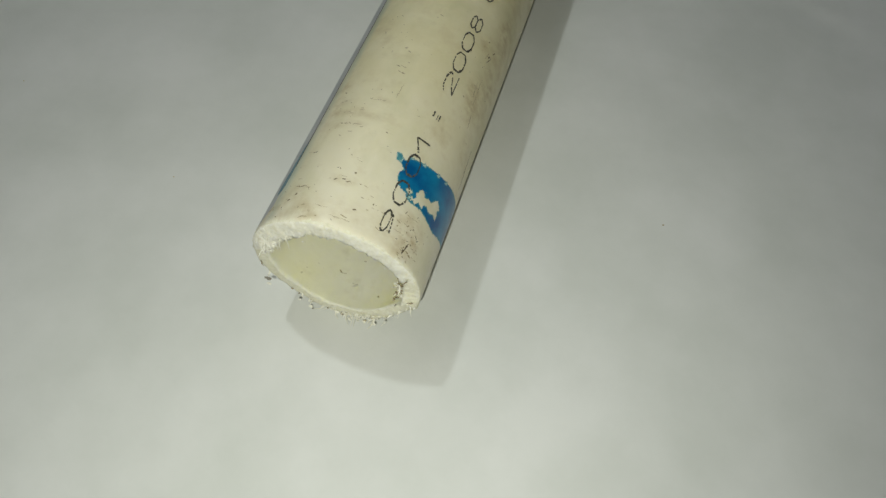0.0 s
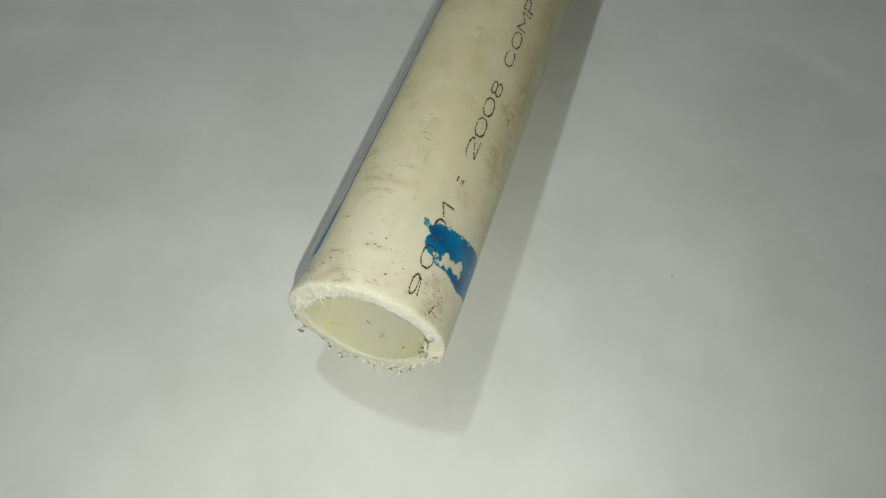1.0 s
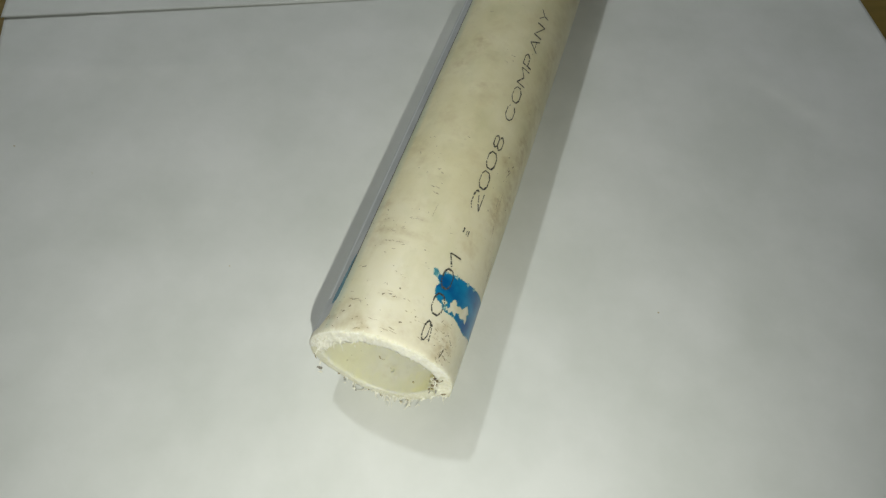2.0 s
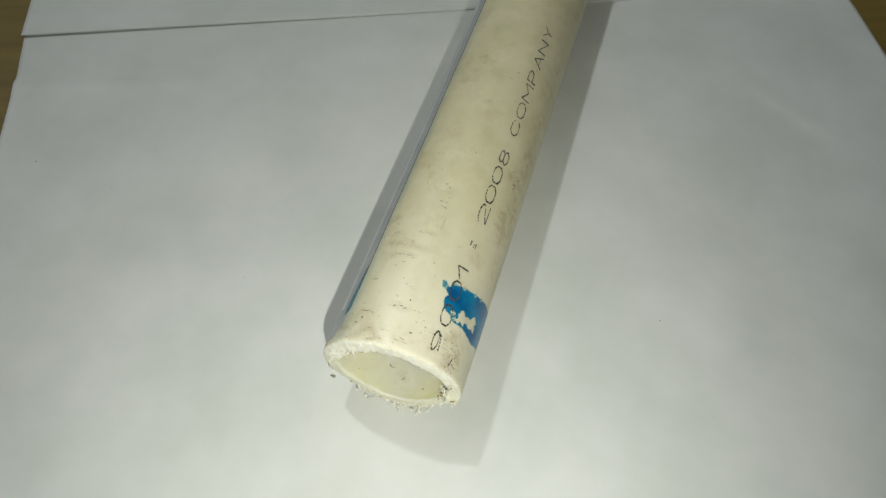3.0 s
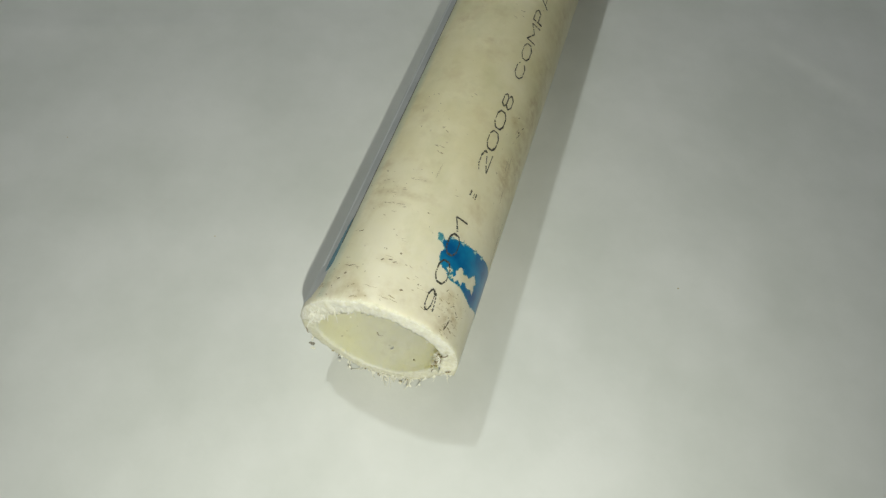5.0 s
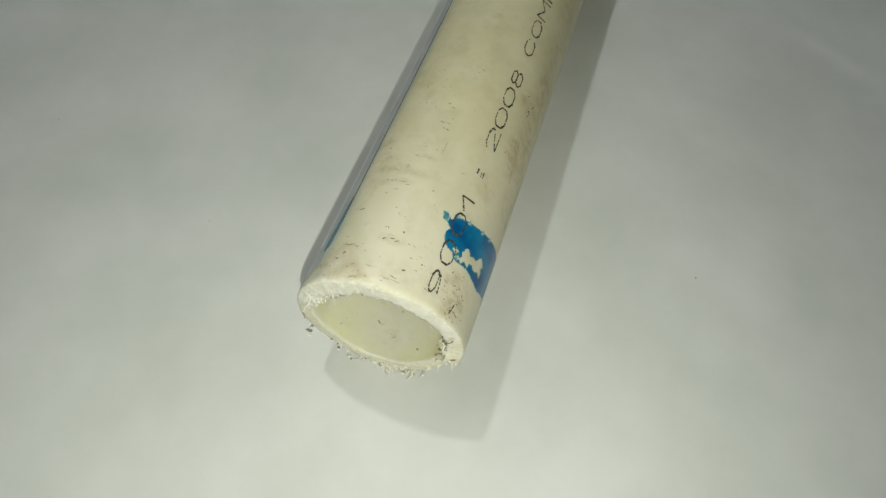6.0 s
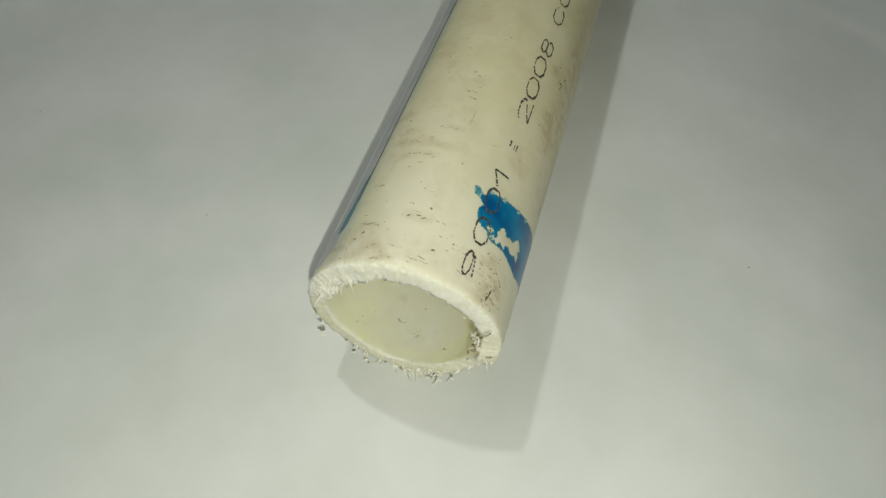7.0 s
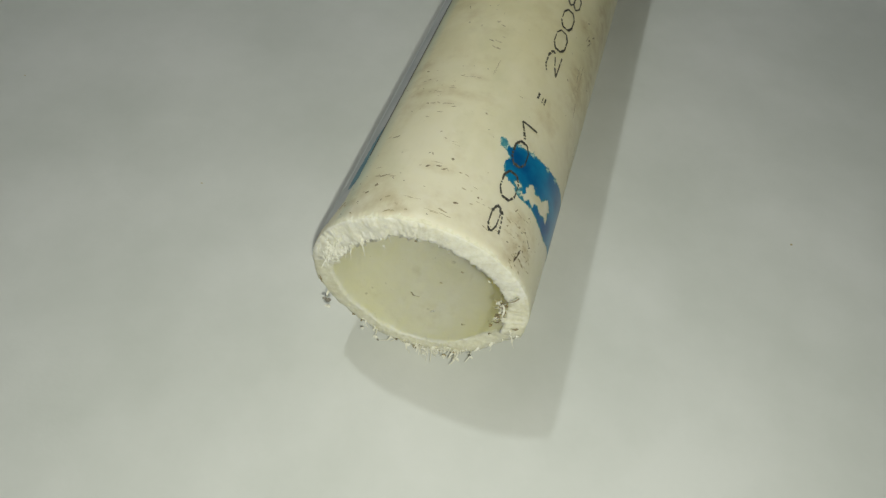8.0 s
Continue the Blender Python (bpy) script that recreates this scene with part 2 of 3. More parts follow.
def sheet(name, corner, across, deep, lift, notch, label):
    """A sheet of paper: u along its long side, v along its short side, from its corner."""
    nu, nv, thick = 220, 156, 0.00018
    bm = bmesh.new()
    layers = []
    for side in (1, 0):
        grid = []
        for j in range(nv + 1):
            row = []
            for i in range(nu + 1):
                a, b = across * i / nu, deep * j / nv
                p = corner + U * (a + notch(a, b)) + V * b
                z = lift(a, b, p) + (thick if side else 0)
                row.append(bm.verts.new((p.x, p.y, z)))
            grid.append(row)
        layers.append(grid)
    top, low = layers
    for j in range(nv):
        for i in range(nu):
            bm.faces.new((top[j][i], top[j][i + 1], top[j + 1][i + 1], top[j + 1][i]))
            bm.faces.new((low[j][i], low[j + 1][i], low[j + 1][i + 1], low[j][i + 1]))
    for j in range(nv):
        bm.faces.new((top[j][0], top[j + 1][0], low[j + 1][0], low[j][0]))
        bm.faces.new((top[j][nu], low[j][nu], low[j + 1][nu], top[j + 1][nu]))
    for i in range(nu):
        bm.faces.new((top[0][i], low[0][i], low[0][i + 1], top[0][i + 1]))
        bm.faces.new((top[nv][i], top[nv][i + 1], low[nv][i + 1], low[nv][i]))
    for e in bm.edges:      # crisp cut edges
        e.smooth = e.calc_face_angle(0.0) < 0.8
    return tagged(part(name, bm, PAPER, None, label, True), category="paper")


def smoothstep(x, a, b):
    x = min(1, max(0, (x - a) / (b - a)))
    return x * x * (3 - 2 * x)


FLOOR = -0.00025            # top of the near sheet is about z = 0


def near_lift(a, b, p):
    wave = 0.00035 * (noise.noise((p.x * 22, p.y * 22, 3.1)) + 1) * smoothstep(abs(p.x), 0.03, 0.08)
    ridge = 0.0006 * math.exp(-((b - 0.186 + 0.004 * math.sin(a * 30)) / 0.004) ** 2) * smoothstep(a, 0.12, 0.02)
    flat = smoothstep(b, 0.209, 0.195)
    # a short sharp crease towards the far right corner: flat before it, rising behind it
    d = (p.x - 0.092) * 0.447 + (p.y - 0.129) * 0.894
    run = (p.x - 0.092) * 0.894 - (p.y - 0.129) * 0.447
    fold = 0.0007 * smoothstep(d, 0, 0.005) * math.exp(-max(0.0, d - 0.005) / 0.014) + 0.0003 * math.exp(-((d + 0.010) / 0.006) ** 2)
    fold *= math.exp(-(run / (0.014 if run > 0 else 0.020)) ** 2)
    return FLOOR + (wave + ridge + fold) * flat


def near_notch(a, b):
    # the left edge is nicked a little way in from the far corner
    c = 0.218 - b
    inset = 0.0016 * max(0.0, (c - 0.008) / 0.0225) if c < 0.0305 else 0.0012
    return inset * (1 - min(1, a / 0.03))


def far_lift(a, b, p):
    curl = math.exp(-b / 0.02) * 0.00045 * math.exp(-(a / 0.11) ** 2)
    return FLOOR + 0.0002 + 0.0003 * math.exp(-(a / 0.10) ** 2) + curl + 0.0002 * noise.noise((p.x * 20, p.y * 20, 8.2)) * smoothstep(b, 0.008, 0.03)


sheet("paper_sheet", CORNER - V * 0.21, 0.297, 0.218, near_lift, near_notch, "white printer paper sheet lying flat under the pipe")
sheet("paper_sheet", CORNER - V * 0.0005 - U * 0.0006, 0.297, 0.21, far_lift, lambda a, b: 0.0, "white printer paper sheet with a lifted edge on the table")

# ---- the pipe ----
pipe = tagged(new("plastic_pipe"), "worn cream plastic pipe with a rough sawn end on paper", "pipe")


def rim_y(th):
    """Where the saw cut lies along the pipe, by the angle round it from the top, in degrees."""
    back = 0.0003 * math.exp(-((abs(th + 132)) / 28) ** 2) - 0.0004 * math.exp(-((abs(th) - 170) / 24) ** 2)
    return 0.0004 + 0.0006 * math.sin(radians(th - 40)) + back - 0.0010 * math.exp(-((th - 98) / 11) ** 2) + 0.0006 * math.exp(-((th - 128) / 14) ** 2)


def on(th, y, r=R):
    a = radians(th)
    drop = 0.0005 * min(1, max(0, (R - r) / (R - BORE_R)))      # the bore lies a little low
    return Vector((r * math.sin(a), y, R - drop + r * math.cos(a)))


def ease(th):
    """How far the sawn edge is rounded over."""
    return 0.00010 + 0.00022 * math.exp(-((th - 5) / 60) ** 2)


def pipe_body():
    n = 400
    bm = bmesh.new()
    uv = bm.loops.layers.uv.new("UVMap")
    ys = [0.0, 0.00015, 0.0003, 0.0005, 0.0008, 0.0012, 0.002, 0.004, 0.007, 0.012, 0.02, 0.035, 0.06, 0.1, 0.16, 0.24, 0.33, LENGTH]
    rings, ths = [], [-180 + 360 * i / n for i in range(n)]
    for j, y in enumerate(ys):
        ring = []
        for th in ths:
            k = noise.noise((math.sin(radians(th)) * 6, math.cos(radians(th)) * 6, y * 40))
            fray = 0.6 * noise.noise((th * 0.13, 1.7, 0.0)) + 0.3 * noise.noise((th * 1.07, 4.7, 0.0))
            fray += 0.5 * math.sin(radians(th) * R * 9000) * smoothstep(th, -84, -74) * smoothstep(-th, 8, 24)      # saw teeth
            yy = y + (rim_y(th) + 0.0004 * fray) * max(0, 1 - y / 0.004)
            r = R - (ease(th) + 0.0002 * fray) * max(0, 1 - y / 0.0012) ** 2 + 0.00002 * k
            ring.append(bm.verts.new(on(th, yy, r)))
        rings.append(ring)
    for j in range(len(ys) - 1):
        for i in range(n):
            f = bm.faces.new((rings[j][i], rings[j][(i + 1) % n], rings[j + 1][(i + 1) % n], rings[j + 1][i]))
            if ys[j + 1] < 0.0003 + 0.0007 * (0.4 + noise.noise((i * 0.11, 0.3, 2.0)) + 0.6 * noise.noise((i * 0.43, 0.9, 1.0))):
                f.material_index = 1
            for loop, (a, b) in zip(f.loops, ((i, j), (i + 1, j), (i + 1, j + 1), (i, j + 1))):
                loop[uv].uv = (radians(-180 + 360 * a / n) * R, ys[b])
    # sawn face: rough rings from the outer edge in to the bore
    steps = 7
    last, inner = rings[0], []
    for s in range(1, steps + 1):
        ring = []
        f = s / steps
        for th in ths:
            a = radians(th)
            torn = smoothstep(th, -80, -66) * smoothstep(-th, 14, 30)
            lip = torn * (0.0011 + 0.0007 * noise.noise((th * 0.16, 2.2, 0)) + 0.0006 * noise.noise((th * 0.55, 8.2, 0))) + 0.0006 * math.exp(-((th - 150) / 25) ** 2)
            edge = BORE_R - lip + 0.0005 * noise.noise((th * 0.06, 5.0, 0)) + 0.0003 * noise.noise((th * 0.29, 9.0, 0)) + 0.0002 * noise.noise((th * 0.97, 3.0, 0))
            r = (R - ease(th)) * (1 - f) + edge * f
            saw = 0.00024 * math.sin(r * math.cos(a + 0.6) * 9000 + 3 * noise.noise((th * 0.05, 2, 0))) if -85 < th < 5 else 0
            rough = 0.0002 * noise.noise((r * math.sin(a) * 700, r * math.cos(a) * 700, 4.4)) + 0.00022 * noise.noise((r * math.sin(a) * 2300, r * math.cos(a) * 2300, 1.4))
            tab = -0.0006 * math.exp(-((th - 98) / 8) ** 2) * f + (0.0001 * math.sin(r * math.cos(a) * 8000) if 80 < th < 116 else 0)
            hump = -0.0002 * smoothstep(f, 0, 0.4) + 0.0003 * f * math.exp(-((th + 50) / 30) ** 2)
            ring.append(bm.verts.new(on(th, rim_y(th) + saw + rough + tab + hump, r)))
        for i in range(n):
            g = bm.faces.new((last[i], ring[i], ring[(i + 1) % n], last[(i + 1) % n]))
            ragged = 10 * noise.noise((ths[i] * 0.2, s * 0.7, 3.0)) + 6 * noise.noise((ths[i] * 0.9, s * 1.3, 6.0))
            g.material_index = 3 if -84 < ths[i] + ragged < 72 else 1
        last = ring
    # bore
    for y in (0.0006, 0.002, 0.005, 0.012, 0.03, 0.08, 0.2, LENGTH):
        ring = []
        for th in ths:
            yy = y + rim_y(th)
            keep = math.exp(-y / 0.0012)
            lip = 0.0007 * math.exp(-((th + 48) / 22) ** 2) * keep
            ring.append(bm.verts.new(on(th, min(yy, LENGTH), BORE_R - lip + 0.00005 * noise.noise((th * 0.1, y * 90, 6)))))
        for i in range(n):
            g = bm.faces.new((last[i], ring[i], ring[(i + 1) % n], last[(i + 1) % n]))
            g.material_index = 2
        last = ring
    for i in range(n):
        g = bm.faces.new((last[i], rings[-1][i], rings[-1][(i + 1) % n], last[(i + 1) % n]))
        g.material_index = 1
    bmesh.ops.recalc_face_normals(bm, faces=bm.faces[:])
    return bm


body = part("pipe_wall", pipe_body(), [PIPE, RIM, BORE, TORN], pipe, "cream plastic tube with a sawn white rim", True)


def patch(name, outline, holes, material, edge, step, label, out=0.00004, ragged=0.2, parent=None):
    """A thin film on the pipe, cut to an outline in degrees round it and metres along it, with torn edges."""
    def inside(poly, a, b):
        hit = False
        for (a0, b0), (a1, b1) in zip(poly, poly[1:] + poly[:1]):
            if (b0 > b) != (b1 > b) and a < (a1 - a0) * (b - b0) / (b1 - b0) + a0:
                hit = not hit
        return hit

    def solid(a, b):
        ja = a + ragged * (noise.noise((a * 0.9, b * 900, 1.0)) * 3 + noise.noise((a * 2.4, b * 2600, 7.0)) * 2)
        jb = b + ragged * 0.0009 * (noise.noise((a * 0.9, b * 900, 4.0)) + noise.noise((a * 2.4, b * 2600, 2.0)) * 0.6)
        return inside(outline, ja, jb) and not any(inside(h, ja, jb) for h in holes)

    a0, a1 = min(p[0] for p in outline) - 2, max(p[0] for p in outline) + 2
    b0, b1 = min(p[1] for p in outline) - 0.001, max(p[1] for p in outline) + 0.001
    na, nb = int((a1 - a0) / (step * 3430)) + 1, int((b1 - b0) / step) + 1
    full = {(i, j) for i in range(na) for j in range(nb) if solid(a0 + (i + 0.5) * (a1 - a0) / na, b0 + (j + 0.5) * (b1 - b0) / nb)}
    bm = bmesh.new()
    made = {}

    def corner(i, j):
        if (i, j) not in made:
            made[i, j] = bm.verts.new(on(a0 + i * (a1 - a0) / na, b0 + j * (b1 - b0) / nb, R + out))
        return made[i, j]

    for i, j in sorted(full):
        f = bm.faces.new((corner(i, j), corner(i + 1, j), corner(i + 1, j + 1), corner(i, j + 1)))
        rim = sum((i + di, j + dj) not in full for di, dj in ((2, 0), (-2, 0), (0, 2), (0, -2)))
        f.material_index = 1 if rim and noise.noise((i * 0.13, j * 0.13, 3)) > -0.15 else 0
    return part(name, bm, [material, edge], parent or pipe, label, True)


BLUE_EDGE = [(20.5, 0.0196), (23, 0.0198), (27.3, 0.0189), (30, 0.0202), (36.9, 0.0206), (43, 0.021), (50.7, 0.0212), (60.6, 0.0217),
             (70, 0.0222), (80, 0.0224), (95, 0.0225), (112, 0.021), (112, 0.013), (95, 0.0126), (82, 0.0120), (68, 0.0108), (57, 0.0114),
             (50.2, 0.012), (44, 0.0118), (40, 0.0118), (37, 0.0121), (35.5, 0.0129), (32, 0.0131), (29.0, 0.0136), (27.4, 0.0145), (26.3, 0.0159), (28.4, 0.017), (25.5, 0.018), (21.5, 0.0182)]
BARE = [(43.6, 0.0154), (46.5, 0.0159), (49, 0.0152), (49.4, 0.0148), (53, 0.0153), (56.5, 0.0151), (57.5, 0.0158), (61, 0.0169), (63.6, 0.0163), (66, 0.0158),
        (64, 0.0149), (66, 0.0140), (65, 0.0130), (61.5, 0.0137), (58, 0.0130), (55.1, 0.0133), (54, 0.0138), (51, 0.0134), (50.2, 0.0124), (46.5, 0.0130),
        (43.6, 0.0120), (41.6, 0.0128), (43.6, 0.0137), (42.4, 0.0143), (44, 0.0148)]
label_film = patch("blue_label", BLUE_EDGE, [BARE, [(34.5, 0.0136), (37, 0.0144), (39.5, 0.0138), (38, 0.0131)], [(38.5, 0.0127), (40.5, 0.0132), (42, 0.0126), (40.5, 0.0121)]], BLUE, TEAL, 0.00014, "glossy blue film label, torn, with a bare patch")
patch("blue_label", [(-46.6, 0.0084), (-49, 0.0072), (-52, 0.0068), (-53, 0.0090), (-51.5, 0.0125), (-50.5, 0.0165), (-49, 0.0195), (-47, 0.0208)],
      [], DEEP, DEEP, 0.00012, "torn blue film remnant", 0.00006)
patch("label_scrap", [(20.3, 0.0197), (23.2, 0.0199), (25.8, 0.0190), (25.2, 0.0181), (21.3, 0.0181)], [], TEAL, PALE, 0.00010, "loose teal corner of the label", 0.00012, parent=label_film)
for th, y in ((31, 0.0200), (40, 0.0205), (53, 0.0210), (62, 0.0214), (38.5, 0.0124)):
    patch("label_scrap", [(th - 1.6, y - 0.0003), (th, y - 0.0001), (th + 1.7, y - 0.0004), (th + 1.2, y + 0.0006), (th - 1.0, y + 0.0005)], [], PALE, TEAL, 0.00010, "bleached scrap of label film", 0.00007, 0.5, label_film)
patch("side_stripe", [(-46.6, 0.0150), (-49, 0.0040), (-56, 0.0012), (-92, 0.0012), (-92, 0.06), (-46.6, 0.06)], [], STRIPE, STRIPE, 0.0003, "grey stripe along the pipe", 0.00003, 0.15)


def band(name, th0, th1, y0, y1, material, label, out=0.00003, parent=None):
    """A strip along the pipe."""
    n, bm = 12, bmesh.new()
    rows = [[bm.verts.new(on(th0 + (th1 - th0) * i / n, y, R + out)) for i in range(n + 1)] for y in (y0, y1)]
    for i in range(n):
        bm.faces.new((rows[0][i], rows[0][i + 1], rows[1][i + 1], rows[1][i]))
    return part(name, bm, material, parent or pipe, label, True)


stripe = band("side_stripe", -92, -46.6, 0.0595, LENGTH - 0.001, STRIPE, "grey stripe along the pipe", 0.000032)
band("stripe_line", -64, -58.5, 0.009, LENGTH - 0.001, LIGHT, "pale grey line in the stripe", 0.00006, stripe)
band("stripe_edge", -47.2, -46.3, 0.0135, LENGTH - 0.001, INK, "thin dark line beside the stripe", 0.00008, stripe)


# ---- printing: strokes in a box 1 wide and 1 high ----
GLYPHS = {
    "9": (((0.0, 0.64), (0.0, 0.86), (0.24, 1), (0.72, 1), (1, 0.80), (1, 0.56), (0.76, 0.42), (0.26, 0.44), (0.0, 0.64)), ((0.96, 0.50), (0.80, 0.30)), ((0.74, 0.26), (0.46, 0.18)), ((0.38, 0.16), (0.06, 0.12))),
    "0": (((0.0, 0.76), (0.0, 0.26), (0.26, 0), (0.72, 0), (1, 0.26), (1, 0.76), (0.76, 1), (0.28, 1), (0.0, 0.76)),),
    "1": (((0.95, 1), (0.95, 0)), ((0.93, 0.99), (0.5, 0.74)), ((0.45, 0.72), (0.12, 0.55))),
    ":": (((0.15, 0.86), (1, 0.84)), ((0.2, 0.78), (0.95, 0.76)), ((0.05, 0.34), (0.9, 0.34)), ((0.0, 0.06), (0.9, 0.06))),
    "2": (((0.02, 0.80), (0.25, 1), (0.70, 1), (1, 0.80), (0.92, 0.62)), ((0.80, 0.52), (0.45, 0.34)), ((0.38, 0.30), (0.05, 0.02), (0.98, 0))),
    "8": (((0.25, 1), (0.75, 1), (0.95, 0.78), (0.75, 0.55), (0.25, 0.55), (0.05, 0.78), (0.25, 1)), ((0.25, 0.55), (0, 0.28), (0.25, 0), (0.75, 0), (1, 0.28), (0.75, 0.55))),
}
GLYPHS.update({
    "C": (((1, 0.78), (0.75, 1), (0.25, 1), (0, 0.7), (0, 0.3), (0.25, 0), (0.75, 0), (1, 0.22)),),
    "M": (((0, 0), (0, 1), (0.5, 0.42), (1, 1), (1, 0)),),
    "P": (((0, 0), (0, 1), (0.75, 1), (1, 0.8), (0.75, 0.48), (0, 0.45)),),
    "A": (((0, 0), (0.5, 1), (1, 0)), ((0.22, 0.36), (0.78, 0.36))),
    "N": (((0, 0), (0, 1), (1, 0), (1, 1)),),
    "Y": (((0, 1), (0.5, 0.5), (1, 1)), ((0.5, 0.5), (0.5, 0))),
})
GLYPHS["O"] = GLYPHS["0"]


def letter(sign, y0, width, top, foot, seed):
    """One printed sign: y0 and width along the pipe in metres, top and foot in degrees round it."""
    rng = random.Random(seed)
    bm = bmesh.new()
    for line in GLYPHS[sign]:
        for (u0, v0), (u1, v1) in zip(line, line[1:]):
            p0 = Vector((y0 + u0 * width, radians(foot + v0 * (top - foot)) * R))
            p1 = Vector((y0 + u1 * width, radians(foot + v1 * (top - foot)) * R))
            way = p1 - p0
            across = abs(way.y) / way.length        # strokes round the pipe are inked more heavily
            side = Vector((-way.y, way.x)).normalized() * (0.00009 + 0.00011 * across + 0.00010 * rng.random() ** 2)
            n = max(2, int(way.length / 0.00022))
            for k in range(n):
                if rng.random() < 0.09 - 0.07 * across:
                    continue
                a, b = p0 + way * (k / n), p0 + way * ((k + 1.05) / n)
                w = side * (rng.uniform(0.7, 1.25) * (1.0 if y0 < 0.064 else 0.8))
                quad = [a - w, b - w, b + w, a + w]
                bm.faces.new([bm.verts.new(on(math.degrees(q.y / R), q.x, R + 0.00009)) for q in quad])
    bmesh.ops.recalc_face_normals(bm, faces=bm.faces[:])
    part("letter", bm, INK, pipe, "black printed " + (":" if sign == ":" else sign))


for i, (sign, y0, y1, top, foot) in enumerate((
        ("9", 3.5, 7.9, 28.8, 36.6), ("0", 9.9, 14.8, 28.4, 37.6), ("0", 16.5, 21.2, 28.8, 37.4), ("1", 21.6, 25.2, 28.2, 38.2),
        (":", 31.2, 32.8, 30.8, 37.2), ("2", 38.4, 44.0, 29.6, 38.4), ("0", 44.9, 50.0, 29.8, 38.2), ("0", 51.2, 56.3, 29.8, 38.2),
        ("8", 57.6, 62.0, 30.2, 39.0), ("C", 68.0, 72.8, 31.0, 39.0), ("O", 74.4, 79.6, 31.0, 39.2), ("M", 81.0, 86.6, 30.8, 40.0),
        ("P", 88.1, 92.2, 30.2, 39.9), ("A", 94.4, 99.0, 30.2, 39.8), ("N", 100.3, 105.0, 30.6, 39.6), ("Y", 106.8, 110.9, 30.2, 39.8))):
    letter(sign, y0 / 1000, (y1 - y0) / 1000, top, foot, 40 + i)


# ---- wear: dirty nicks round the pipe ----
def nick(bm, th, y, degrees, width, tilt, rng, out=0.00006):
    """A short torn mark on the pipe: its length in degrees, its width and tilt along the pipe in metres."""
    n = max(4, int(degrees / 0.5))
    left, right = [], []
    for k in range(n + 1):
        f = k / n
        w = width * (0.25 + math.sin(math.pi * min(1, f * 0.92 + 0.04))) * rng.uniform(0.45, 1.0) * 0.5
        c = y + tilt * (f - 0.5) + rng.uniform(-0.2, 0.2) * width
        a = th + (f - 0.5) * degrees
        left.append(bm.verts.new(on(a, c - w, R + out)))
        right.append(bm.verts.new(on(a, c + w, R + out)))
    for k in range(n):
        bm.faces.new((left[k], left[k + 1], right[k + 1], right[k]))


def mark(bm, th, y, degrees, width, tilt, rng):
    """A scuff that breaks up into ragged bits."""
    bits = max(1, int(degrees / 2.4))
    for k in range(bits):
        f = (k + 0.5) / bits - 0.5
        nick(bm, th + f * degrees + rng.gauss(0, 0.3), y + tilt * f + rng.gauss(0, width * 0.5), rng.uniform(0.5, 1.5) * degrees / bits, width * rng.uniform(0.6, 1.3), rng.gauss(0, width), rng, rng.uniform(0.00005, 0.00007))


rng = random.Random(5)


def nicks(rows):
    """Marks of dirt: degrees round from the top, millimetres along, degrees long, millimetres wide, dark or pale."""
    for th, y, degrees, width, dark in rows:
        bm = bmesh.new()
        mark(bm, th, y / 1000, degrees, width * 0.9 / 1000, rng.uniform(-0.3, 0.3) / 1000, rng)
        part("nick", bm, CHIP if dark else GRIME, pipe)


nicks(((-33.1, 4.9, 1.5, 0.4, 1), (-14, 1.9, 3, 0.4, 0), (-16, 0.9, 5, 0.3, 0), (-47, 3.2, 6, 0.5, 0), (11.5, 4.9, 2.5, 0.6, 1),
       (54, 2.6, 5, 0.35, 0), (7.6, 2.7, 5, 0.25, 0), (35, 4.2, 3, 0.25, 0), (40, 5.2, 12, 0.12, 0), (58, 4.4, 8, 0.25, 0),
       (60, 3.0, 5, 0.3, 0), (5, 2.2, 14, 0.12, 0), (-8, 3.6, 8, 0.12, 0), (28, 3.4, 3, 0.2, 0), (-20, 3.3, 2, 0.3, 0)))
nicks(((-7.8, 9.9, 3.5, 0.45, 1), (-0.9, 10.0, 5, 0.35, 1), (-4, 10.7, 6, 0.12, 0), (-27.2, 7.5, 4, 0.35, 1), (-23, 7.3, 3, 0.2, 0),
       (-28.9, 5.6, 1.5, 0.45, 1), (12.6, 7.5, 4, 0.2, 0), (12.4, 10.1, 4, 0.2, 0), (8.6, 10.0, 2, 0.25, 0), (42, 9.5, 2.5, 0.5, 1),
       (38.6, 7.0, 3, 0.5, 0), (-7.6, 12.0, 1, 0.5, 0), (46, 7.4, 14, 0.16, 0), (47, 9.3, 9, 0.2, 0), (56, 6.6, 5, 0.3, 1),
       (24, 6.6, 8, 0.12, 0)))
